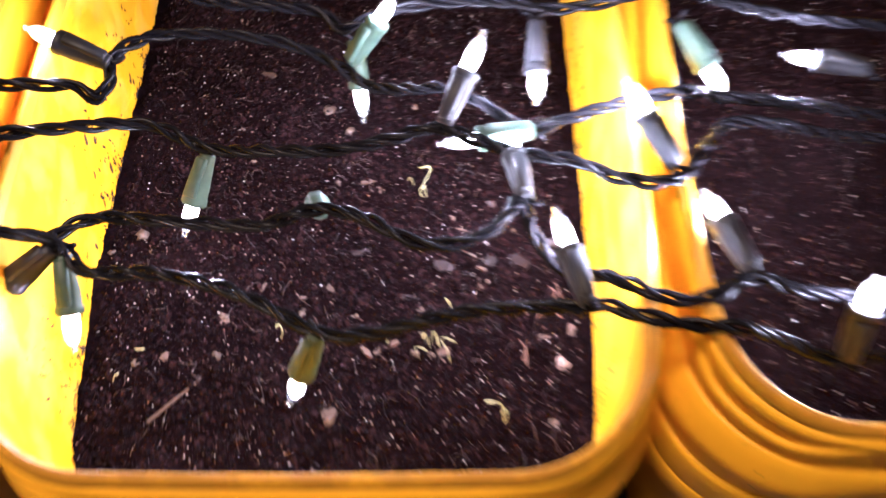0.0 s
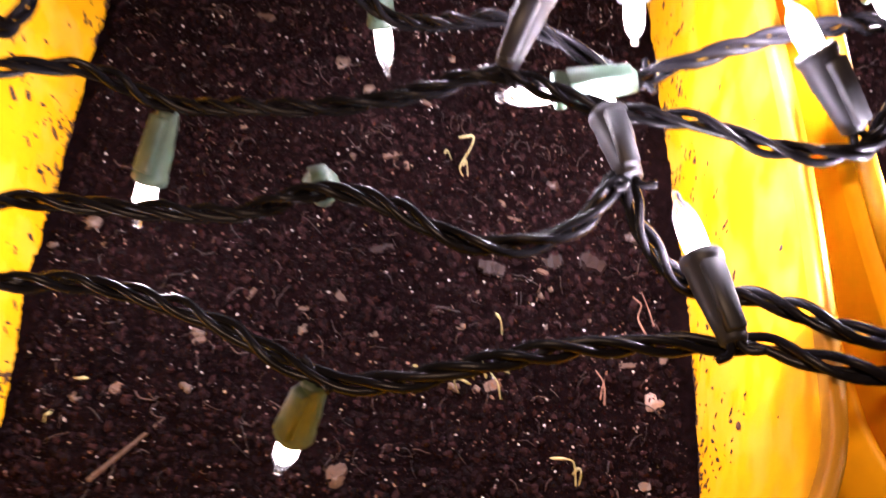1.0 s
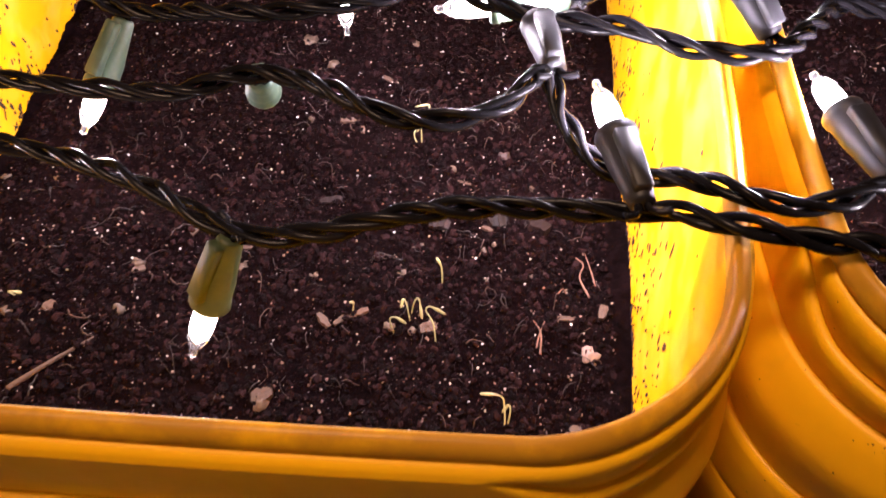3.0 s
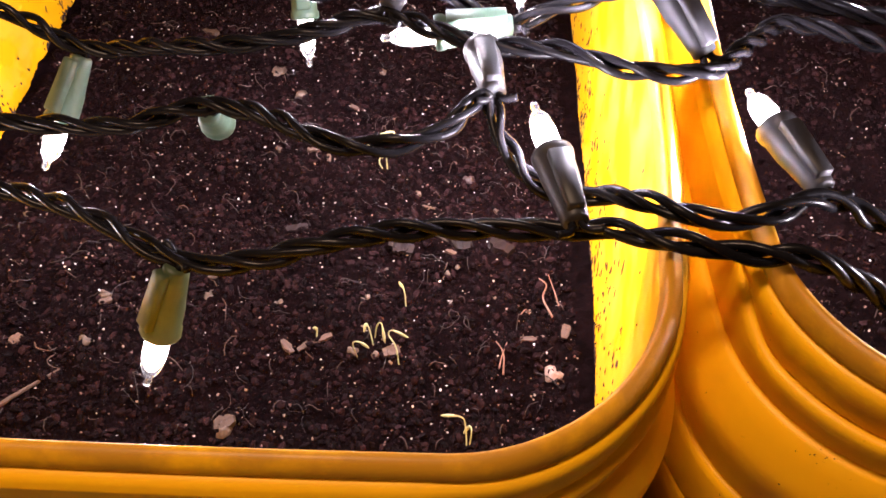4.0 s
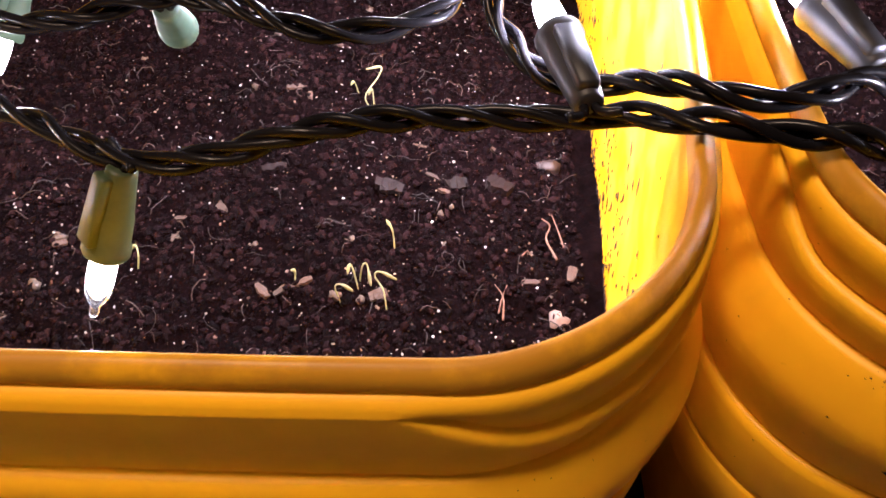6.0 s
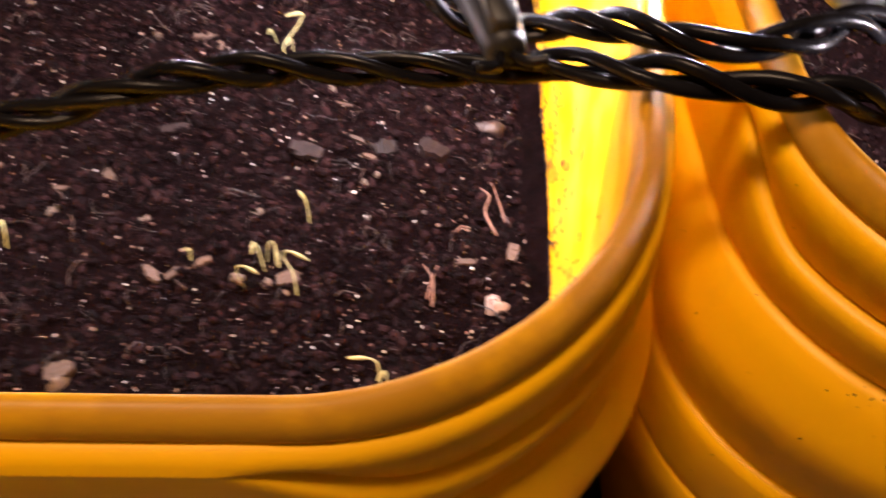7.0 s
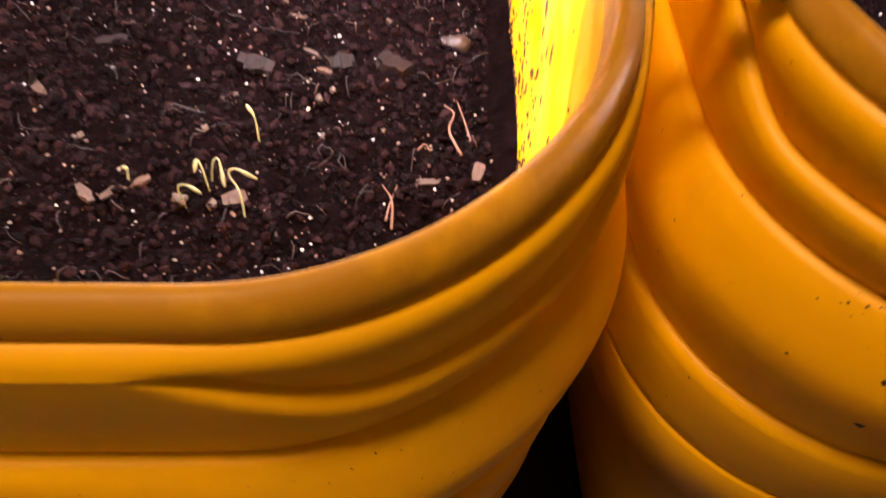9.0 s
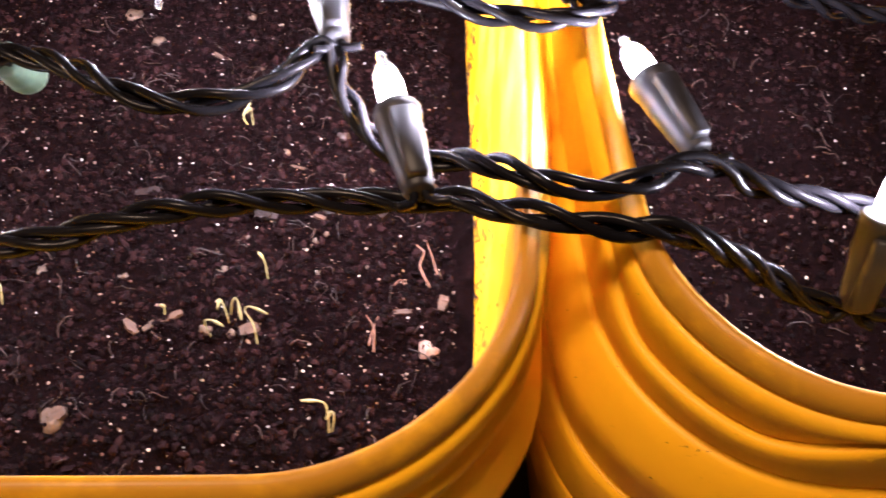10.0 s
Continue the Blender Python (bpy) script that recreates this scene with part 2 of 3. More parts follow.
def planter_body(radius):
    """One moulded planter: inner wall, rolled rim and an outside of stacked stepped bands; the upper step dies out on the flat sides."""
    ring = outline(HALF_X, HALF_Y, radius)
    TOP, E2, E3, E4 = 0.2455, 0.2137, 0.1760, 0.1500

    def profile(k, c, deep):
        """k: how far the upper step is cut; c: how near the corner; deep: how far the upper step has sunk."""
        e1 = 0.2371 - 0.0108 * deep
        h = 0.80 + 0.22 * deep   # the rim stands taller round the corner
        inner = [(-0.022, 0.006), (-0.0210, 0.012), (-0.0085, 0.12), (-0.0008, 0.142), (-0.0006, 0.225)]
        rim = [(-0.0005, TOP - 0.005), (0.0000, TOP - 0.0022), (0.0004, TOP - 0.0006), (0.0011, TOP), (0.0022, TOP - 0.0003), (0.0033, TOP - 0.0012 * h), (0.0040, TOP - 0.0027 * h), (0.0043, TOP - 0.0044 * h), (0.0041, TOP - 0.0056 * h), (0.0037, TOP - 0.0060 * h)]
        top_band = [(0.0037, TOP - 0.0061 * h), (0.0044, TOP - 0.0063 * h), (0.0056 - 0.0002 * k, TOP - 0.0070 * h), (0.0063 - 0.0005 * k, TOP - 0.0082 * h), (0.0067 - 0.0007 * k, TOP - 0.0095 * h),
                    (0.0068 - 0.0020 * k, e1 + 0.0006), (0.0068 - 0.0029 * k, e1 + 0.0002), (0.0068 - 0.0030 * k, e1), (0.0068 - 0.0010 * k, e1 - 0.0004), (0.0068 - 0.0002 * k, e1 - 0.0011), (0.0069, e1 - 0.0026)]
        face = [(0.0063, 0.5 * (e1 + E2)), (0.0053, E2 + 0.0030), (0.0047, E2 + 0.0006), (0.0040, E2 + 0.0002), (0.0039, E2)]
        flat = [(0.0058, -0.0002), (0.0070, -0.0008), (0.0080, -0.0020), (0.0087, -0.0040), (0.0090, -0.0070), (0.0091, -0.0110), (0.0089, -0.0160)]
        chamfered = [(0.0058, -0.0002), (0.0067, -0.0009), (0.0087, -0.0050), (0.0106, -0.0098), (0.0114, -0.0124), (0.0117, -0.0146), (0.0112, -0.0200)]
        wide_band = [(p[0] + (q[0] - p[0]) * c, E2 + p[1] + (q[1] - p[1]) * c) for p, q in zip(flat, chamfered)]
        wide_band += [(0.0084, E3 + 0.0070), (0.0072, E3 + 0.0020), (0.0067, E3 + 0.0005), (0.0062, E3 + 0.0001), (0.0061, E3)]
        low_bands = [(0.0074, E3 - 0.0002), (0.0085, E3 - 0.0011), (0.0090, E3 - 0.0030), (0.0088, E3 - 0.0100), (0.0078, E4 + 0.0040), (0.0071, E4 + 0.0006), (0.0060, E4 + 0.0002), (0.0059, E4),
                     (0.0070, E4 - 0.0003), (0.0077, E4 - 0.0014), (0.0075, E4 - 0.0100), (0.0060, E4 - 0.0220), (0.0020, E4 - 0.0300), (-0.0030, 0.082), (-0.0090, 0.05), (-0.0145, 0.012), (-0.0170, 0.002), (-0.0200, 0.0)]
        return inner + rim + top_band + face + wide_band + low_bands

    n, m = len(ring), len(profile(1, 1, 1))
    points = []
    for x, y, nx, ny, far in ring:
        k, c, deep = eased((0.007 - far) / 0.011), eased((0.035 - far) / 0.045), eased((0.007 - far) / 0.026)
        x, y = bowed(x, y)
        y -= END_FLAT * ny ** 3
        points.append([(x + nx * w, y + ny * w, z) for w, z in profile(k, c, deep)])
    root = new("planter")
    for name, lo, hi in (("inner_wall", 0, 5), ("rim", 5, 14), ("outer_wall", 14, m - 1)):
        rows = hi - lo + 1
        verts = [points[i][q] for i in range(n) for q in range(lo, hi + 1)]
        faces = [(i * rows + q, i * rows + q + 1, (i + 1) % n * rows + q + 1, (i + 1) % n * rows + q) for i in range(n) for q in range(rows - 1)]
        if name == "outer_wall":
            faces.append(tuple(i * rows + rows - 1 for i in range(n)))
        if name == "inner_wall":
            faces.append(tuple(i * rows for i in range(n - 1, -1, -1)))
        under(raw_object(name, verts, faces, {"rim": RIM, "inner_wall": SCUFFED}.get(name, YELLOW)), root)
    return root


PLANTER_A = (-0.007, 0.1015 + HALF_Y)   # centre of the planter under the seedlings
PLANTER_B = (0.2440, 0.1130 + HALF_Y)   # the one beside it
PLANTER_C = (-0.2610, 0.1100 + HALF_Y)
TURN_B = -2.5   # degrees by which the second planter is turned
first = tagged(planter_body(RADIUS), "yellow plastic planter box with rolled rim and soil-specked inner wall", "planter", "yellow planters on the floor")
first.location = (*PLANTER_A, 0)
second = tagged(planter_body(RADIUS_B), "yellow plastic planter box with rounded ribbed corner and small dark spots", "planter", "yellow planters on the floor")
second.matrix_world = pose(*PLANTER_B, 0, 0, 0, TURN_B)
tagged(copy_thing(first, pose(*PLANTER_C, 0)), "yellow plastic planter box standing beside the others")


# ---- soil ----
def soil_height(x, y, tilt, seed):
    p = Vector((x, y, seed))
    return 0.150 + tilt * x + 0.0030 * noise.noise(p * 38) + 0.0022 * noise.noise(p * 120) + 0.0020 * abs(noise.noise(p * 300)) + 0.0010 * noise.noise(p * 640) - 0.0004


def soil_bed(centre, tilt, seed, step, label, turn=0.0, radius=RADIUS):
    hx, hy, r = HALF_X - 0.0008, HALF_Y - 0.0008 - END_FLAT, radius - 0.0008
    nx, ny = int(2 * hx / step), int(2 * hy / step)
    verts, faces = [], []
    for j in range(ny + 1):
        for i in range(nx + 1):
            x, y = -hx + 2 * hx * i / nx, -hy + 2 * hy * j / ny
            cx, cy = max(abs(x) - (hx - r), 0), max(abs(y) - (hy - r), 0)
            d = math.hypot(cx, cy)
            if cx > 0 and cy > 0 and d > r:
                x = math.copysign(hx - r + cx * r / d, x)
                y = math.copysign(hy - r + cy * r / d, y)
            x, y = bowed(x, y)
            c, s = math.cos(radians(turn)), math.sin(radians(turn))
            wx, wy = centre[0] + c * x - s * y, centre[1] + s * x + c * y
            verts.append((wx, wy, soil_height(wx, wy, tilt, seed)))
    for j in range(ny):
        for i in range(nx):
            a = j * (nx + 1) + i
            faces.append((a, a + 1, a + nx + 2, a + nx + 1))
    return tagged(raw_object("potting_soil", verts, faces, SOIL), label, "soil", kind="stuff")


TILT_A, TILT_B = -0.052, 0.0

soil_bed(PLANTER_A, TILT_A, 0.0, 0.00115, "dark moist potting soil filling the planter below its rim")
soil_bed(PLANTER_B, TILT_B, 5.0, 0.0024, "dark potting soil filling the neighbouring planter", TURN_B, RADIUS_B)
soil_bed(PLANTER_C, TILT_B, 9.0, 0.006, "dark potting soil in the third planter")


def inside(x, y, centre, turn, margin):
    """Whether a place lies within a planter's inner wall."""
    c, s = math.cos(radians(-turn)), math.sin(radians(-turn))
    u, v = x - centre[0], y - centre[1]
    u, v = c * u - s * v, s * u + c * v
    u /= bowed(1.0, v)[0]
    r = RADIUS - margin
    du, dv = abs(u) - (HALF_X - RADIUS), abs(v) - (HALF_Y - END_FLAT - RADIUS)
    return max(du, dv) < r and (min(du, dv) < 0 or math.hypot(du, dv) < r)


def lump(rng, size, flat=0.7, sides=(5, 3)):
    """A small irregular stone: verts and faces about the origin."""
    n, m = sides
    verts = [Vector((0, 0, size * flat * rng.uniform(0.7, 1.1)))]
    for j in range(1, m):
        a = math.pi * j / m
        for k in range(n):
            b = 2 * math.pi * (k + 0.5 * j) / n
            r = size * rng.uniform(0.5, 1.3)
            verts.append(Vector((r * math.sin(a) * math.cos(b), r * math.sin(a) * math.sin(b), r * flat * math.cos(a))))
    verts.append(Vector((0, 0, -size * flat)))
    faces = [(0, 1 + k, 1 + (k + 1) % n) for k in range(n)]
    for j in range(m - 2):
        for k in range(n):
            a, b = 1 + j * n + k, 1 + j * n + (k + 1) % n
            faces.append((a, a + n, b + n, b))
    last = len(verts) - 1
    base = 1 + (m - 2) * n
    faces += [(last, base + (k + 1) % n, base + k) for k in range(n)]
    return verts, faces


def scatter(name, mat, count, sizes, region, tilt, seed, label, sink=0.25, flat=0.7, smooth=False, stretch=1.0):
    rng = random.Random(seed * 77 + count)
    verts, faces = [], []
    (x0, x1), (y0, y1) = region
    for _ in range(count):
        x, y = rng.uniform(x0, x1), rng.uniform(y0, y1)
        if not inside(x, y, PLANTER_B if seed else PLANTER_A, TURN_B if seed else 0.0, 0.0012):
            continue
        s = sizes[0] + (sizes[1] - sizes[0]) * rng.random() ** 3
        v, f = lump(rng, s, flat)
        turn = Euler((rng.uniform(-0.6, 0.6), rng.uniform(-0.6, 0.6), rng.uniform(0, 6.28))).to_matrix()
        z = soil_height(x, y, tilt, seed) + s * flat * (1 - 2 * sink) * 0.6
        base = len(verts)
        verts += [turn @ Vector((p.x * stretch, p.y, p.z)) + Vector((x, y, z)) for p in v]
        faces += [tuple(base + i for i in q) for q in f]
    return tagged(raw_object(name, verts, faces, mat, smooth), label, "soil", kind="stuff")


AREA_A = ((-0.114, 0.098), (0.118, 0.42))
AREA_B = ((0.140, 0.30), (0.150, 0.42))
scatter("soil_crumbs", CRUMB, 38000, (0.0002, 0.0015), AREA_A, TILT_A, 0.0, "loose dark soil crumbs over the bed", stretch=1.45)
scatter("soil_crumbs", CRUMB, 12000, (0.00025, 0.0018), AREA_B, TILT_B, 5.0, "loose dark soil crumbs in the neighbouring bed")
scatter("pale_grains_and_glints", GRAIN_GLINT, 8000, (0.00009, 0.0006), AREA_A, TILT_A, 0.0, "tiny pale sand grains, perlite and painted glints in the soil", 0.1)
scatter("pale_grains_and_glints", GRAIN_GLINT, 2200, (0.00012, 0.0007), AREA_B, TILT_B, 5.0, "tiny pale grains and painted glints in the neighbouring soil", 0.1)


def fibres(count, region, tilt, seed, label):
    """Short bent root hairs and bark slivers lying on the soil."""
    rng = random.Random(int(seed) + 400)
    verts, faces = [], []
    (x0, x1), (y0, y1) = region
    for _ in range(count):
        x, y, a = rng.uniform(x0, x1), rng.uniform(y0, y1), rng.uniform(0, 6.28)
        if not inside(x, y, PLANTER_B if seed else PLANTER_A, TURN_B if seed else 0.0, 0.012):
            continue
        n, bend, step, r = rng.randint(4, 7), rng.uniform(-0.7, 0.7), rng.uniform(0.0006, 0.0020), rng.uniform(0.00006, 0.00022)
        path = []
        for k in range(n):
            path.append(Vector((x, y, soil_height(x, y, tilt, seed) + 0.0008 + 0.0010 * math.sin(math.pi * k / (n - 1)))))
            x, y, a = x + step * math.cos(a), y + step * math.sin(a), a + bend * rng.uniform(0.2, 1.4)
        v, f = tube(path, [r] * n, 4)
        base = len(verts)
        verts += v
        faces += [tuple(base + i for i in q) for q in f]
    tagged(raw_object("soil_fibres", verts, faces, FIBRE), label, "soil", kind="stuff")


fibres(520, AREA_A, TILT_A, 0.0, "fine brown root hairs and bark slivers on the soil")
fibres(260, AREA_B, TILT_B, 5.0, "fine fibres on the neighbouring soil")


# ---- things on the soil ----
def ground_at(x, y):
    return soil_height(x, y, TILT_A, 0.0)


def wood_chip(x, y, length, width, angle, mat=None, label="small reddish brown bark chip lying on the soil", name="wood_chip"):
    """A flat splintered sliver with uneven ends."""
    rng = random.Random(int(x * 1e5) + int(y * 1e6))
    bm = bmesh.new()
    n = 7
    top, low = [], []
    for k in range(n):
        u = -0.5 + k / (n - 1)
        w = width * 0.5 * (0.55 + 0.45 * math.cos(u * 2.4)) * rng.uniform(0.75, 1.15)
        for row, z in ((top, 0.32), (low, -0.32)):
            row.append([bm.verts.new((u * length + rng.uniform(-0.06, 0.06) * length, sgn * w * rng.uniform(0.85, 1.1), z * width * rng.uniform(0.6, 1.0))) for sgn in (-1, 1)])
    for k in range(n - 1):
        bm.faces.new((top[k][0], top[k][1], top[k + 1][1], top[k + 1][0]))
        bm.faces.new((low[k][1], low[k][0], low[k + 1][0], low[k + 1][1]))
        bm.faces.new((top[k][1], low[k][1], low[k + 1][1], top[k + 1][1]))
        bm.faces.new((low[k][0], top[k][0], top[k + 1][0], low[k + 1][0]))
    bm.faces.new((top[0][1], top[0][0], low[0][0], low[0][1]))
    bm.faces.new((top[-1][0], top[-1][1], low[-1][1], low[-1][0]))
    ob = mesh_object(name, bm, mat or CHIP, False)
    ob.matrix_world = pose(x, y, ground_at(x, y) + width * 0.24, rng.uniform(-14, 14), rng.uniform(-10, 10), angle)
    return tagged(ob, label, "bark chip", "chips on the soil")


def pebble(x, y, size, mat=None, label="small pale tan pebble lying on the soil", flat=0.65, stretch=1.25, angle=0.0, name="pebble"):
    rng = random.Random(int(x * 1e5) + int(y * 1e6) + 3)
    v, f = lump(rng, size, flat, (9, 6))
    ob = raw_object(name, [Vector((q.x * stretch, q.y, q.z)) for q in v], f, mat or PEBBLE)
    ob.matrix_world = pose(x, y, ground_at(x, y) + size * flat * 0.35, rng.uniform(-15, 15), rng.uniform(-15, 15), angle)
    return tagged(ob, label, "pebble", "pebbles on the soil")


for x, y, l, w, a in ((0.0004, 0.2731, 0.0072, 0.0026, 16), (-0.0252, 0.2087, 0.0062, 0.0018, 2), (-0.082, 0.178, 0.004, 0.003, 60), (-0.011, 0.1538, 0.006, 0.004, 20), (0.0139, 0.1861, 0.0068, 0.0022, 24), (0.0088, 0.1834, 0.0052, 0.0020, 38),
                      (0.0821, 0.192, 0.0064, 0.0018, 6), (0.0942, 0.1953, 0.0050, 0.0030, 75), (0.0061, 0.2677, 0.0034, 0.0022, 100), (-0.0147, 0.2134, 0.0060, 0.0024, -50), (0.0034, 0.1822, 0.0058, 0.0026, -48), (0.0368, 0.1832, 0.0058, 0.0036, 20), (0.0547, 0.2248, 0.0040, 0.0018, -30),
                      (0.0138, 0.2975, 0.0060, 0.0018, -25), (-0.0537, 0.338, 0.0070, 0.0030, -20), (0.072, 0.2466, 0.0050, 0.0020, -40), (-0.0441, 0.2129, 0.0044, 0.0018, 55), (0.052, 0.232, 0.0075, 0.0014, -28), (-0.0594, 0.196, 0.004, 0.0022, 30), (0.031, 0.217, 0.0044, 0.0014, 28), (0.046, 0.247, 0.006, 0.0014, -18)):
    wood_chip(x, y, l, w, a)
for x, y, l, w, a in ((0.0369, 0.2256, 0.0090, 0.0046, -14), (0.0725, 0.2281, 0.0080, 0.0060, -30), (0.0587, 0.2292, 0.0070, 0.0050, 20), (0.0369, 0.2248, 0.0050, 0.0040, 5), (0.0699, 0.2306, 0.0055, 0.0040, 40), (-0.001, 0.233, 0.0080, 0.0030, 12)):
    wood_chip(x, y, l, w, a, DARKBARK, "dark weathered piece of bark lying in the soil", "bark_piece")
wood_chip(0.0835, 0.152, 0.0036, 0.0026, 4, PEBBLE, "square pale tan wood chip on the soil")
for x, y, s in ((-0.0214, 0.3175, 0.0030), (-0.0095, 0.3044, 0.0022), (-0.1016, 0.2378, 0.0026), (-0.0603, 0.1987, 0.0019), (-0.096, 0.2297, 0.0014), (-0.1145, 0.2297, 0.0018), (-0.014, 0.2722, 0.0012), (0.0223, 0.3211, 0.0015), (0.0414, 0.2535, 0.0013), (-0.0602, 0.1787, 0.0015),
                (-0.0255, 0.2012, 0.0017), (0.0263, 0.203, 0.0014), (0.0244, 0.1826, 0.0017), (0.032, 0.1821, 0.0014), (0.0539, 0.2159, 0.0011), (0.0573, 0.218, 0.0009), (0.0554, 0.2053, 0.0009), (0.0703, 0.208, 0.0008), (-0.0262, 0.2004, 0.0016), (-0.0035, 0.1995, 0.0010), (0.0138, 0.2036, 0.0009), (-0.0933, 0.1739, 0.0019), (-0.0108, 0.1517, 0.0024), (-0.0559, 0.2837, 0.0012), (0.0272, 0.2034, 0.0011), (-0.0018, 0.2001, 0.0010)):
    pebble(x, y, s, angle=s * 9e4)
for x, y, s in ((0.0895, 0.2411, 0.0030), (0.0869, 0.2414, 0.0018), (0.060, 0.262, 0.0022)):
    pebble(x, y, s, STONE, "small rounded grey brown stone in the soil", 0.8, 1.15)
pebble(0.0898, 0.1798, 0.0035, SEEDM, "pale pinkish brown mottled seed lying on the soil", 0.6, 0.85, 0, "seed")


def seedling(stems, label):
    """Pale thin sprouts: each stem a bent tube that swells into a folded seed leaf at its end."""
    root = new("seedling")
    root.location = stems[0][0]
    tagged(root, label, "seedling", "seedlings in the soil")
    for pts, leaf in stems_of(stems):
        path = spline(pts, 0.0004)
        n = len(path)
        rad = []
        for i in range(n):
            u = i / (n - 1)
            rad.append(0.00024 + leaf * math.exp(-((u - 0.86) / 0.10) ** 2))
        rad[-1] *= 0.35
        v, f = tube([q - root.location for q in path], rad, 7)
        under(raw_object("stem", v, f, SPROUT), root)
    return root


def stems_of(stems):
    for pts in stems:
        foot = Vector(pts[0])
        foot.z = ground_at(foot.x, foot.y) - 0.001
        lift = ground_at(foot.x, foot.y) - (0.150 + TILT_A * foot.x)
        yield [foot] + [Vector(q) + Vector((0, 0, lift * 0.5)) for q in pts[1:]], 0.00030


seedling([[(0.0267, 0.1803, 0.149), (0.0246, 0.1830, 0.1535), (0.0265, 0.1836, 0.1542), (0.0299, 0.1826, 0.1524)],
          [(0.0312, 0.1845, 0.148), (0.0296, 0.1880, 0.154), (0.0284, 0.1893, 0.1555), (0.0278, 0.1871, 0.1536)],
          [(0.0309, 0.1870, 0.148), (0.0320, 0.1890, 0.1545), (0.0334, 0.1894, 0.1553), (0.0348, 0.1847, 0.1512)],
          [(0.0397, 0.1785, 0.148), (0.0385, 0.1830, 0.152), (0.0359, 0.1864, 0.1541), (0.0373, 0.1874, 0.1551), (0.0423, 0.1863, 0.1528)]], "cluster of pale yellow-green hooked sprouts coming up from the soil")
SINGLE = "single pale yellow-green sprout bending over the soil"
seedling([[(0.0404, 0.2012, 0.148), (0.0398, 0.2037, 0.1539), (0.0379, 0.2055, 0.157)]], SINGLE)
seedling([[(0.0121, 0.1857, 0.149), (0.0124, 0.1877, 0.1534), (0.0111, 0.1877, 0.1539)]], SINGLE)
seedling([[(0.0623, 0.1495, 0.147), (0.0616, 0.1556, 0.1518), (0.0601, 0.1579, 0.1539), (0.0540, 0.1586, 0.1532)], [(0.0626, 0.1500, 0.147), (0.0634, 0.1540, 0.1515), (0.0628, 0.1560, 0.152), (0.0610, 0.1545, 0.150)]], "pair of pale hooked sprouts near the planter rim")
seedling([[(0.0285, 0.2639, 0.149), (0.0259, 0.2660, 0.1527), (0.0299, 0.2737, 0.1554), (0.0305, 0.2777, 0.1564), (0.0251, 0.2783, 0.1547)], [(0.0228, 0.273, 0.149), (0.0212, 0.2739, 0.1529), (0.0200, 0.2728, 0.152)], [(0.0290, 0.2640, 0.149), (0.0282, 0.2680, 0.154), (0.0268, 0.2665, 0.153)]], "tangle of thin pale curling sprouts in the soil")
seedling([[(-0.0344, 0.1885, 0.152), (-0.0330, 0.1895, 0.1567), (-0.0343, 0.1922, 0.1578), (-0.0365, 0.1915, 0.156)]], SINGLE)
seedling([[(-0.1018, 0.1663, 0.155), (-0.1001, 0.1675, 0.1592), (-0.0990, 0.1690, 0.158)]], SINGLE)
seedling([[(-0.0931, 0.1808, 0.155), (-0.0940, 0.1798, 0.1588), (-0.0902, 0.1803, 0.1577)]], SINGLE)


def dry_root(points, r, label, mat=None):
    line = [Vector((x, y, ground_at(x, y) + h)) for x, y, h in points]
    path = spline(line, 0.0006)
    n = len(path)
    v, f = tube(path, [r * (1.1 - 0.6 * i / n) for i in range(n)], 6)
    return tagged(raw_object("dry_root", v, f, mat or ROOT), label, "root", "dry roots on the soil")


dry_root([(0.0902, 0.2022, 0.001), (0.0872, 0.2094, 0.0012), (0.0883, 0.2137, 0.0020), (0.0860, 0.2173, 0.001)], 0.00042, "thin reddish curved root lying on the soil")
dry_root([(0.0927, 0.2073, 0.001), (0.0912, 0.213, 0.0012), (0.0891, 0.2191, 0.001)], 0.00030, "thin straight grey root lying on the soil")
dry_root([(0.0734, 0.1785, 0.0008), (0.0733, 0.1850, 0.0014), (0.0709, 0.1898, 0.001)], 0.00032, "fine branching root on the soil")
dry_root([(0.0720, 0.1800, 0.0008), (0.0728, 0.1840, 0.0012), (0.0745, 0.1890, 0.001)], 0.00026, "fine branching root on the soil")
dry_root([(0.0790, 0.2000, 0.0008), (0.0810, 0.2030, 0.0012), (0.0822, 0.2015, 0.001)], 0.00026, "fine curled root on the soil")
dry_root([(-0.0849, 0.1491, 0.0012), (-0.0758, 0.1581, 0.0016), (-0.0660, 0.1694, 0.0010)], 0.0009, "thin brown twig lying on the soil", CHIP)


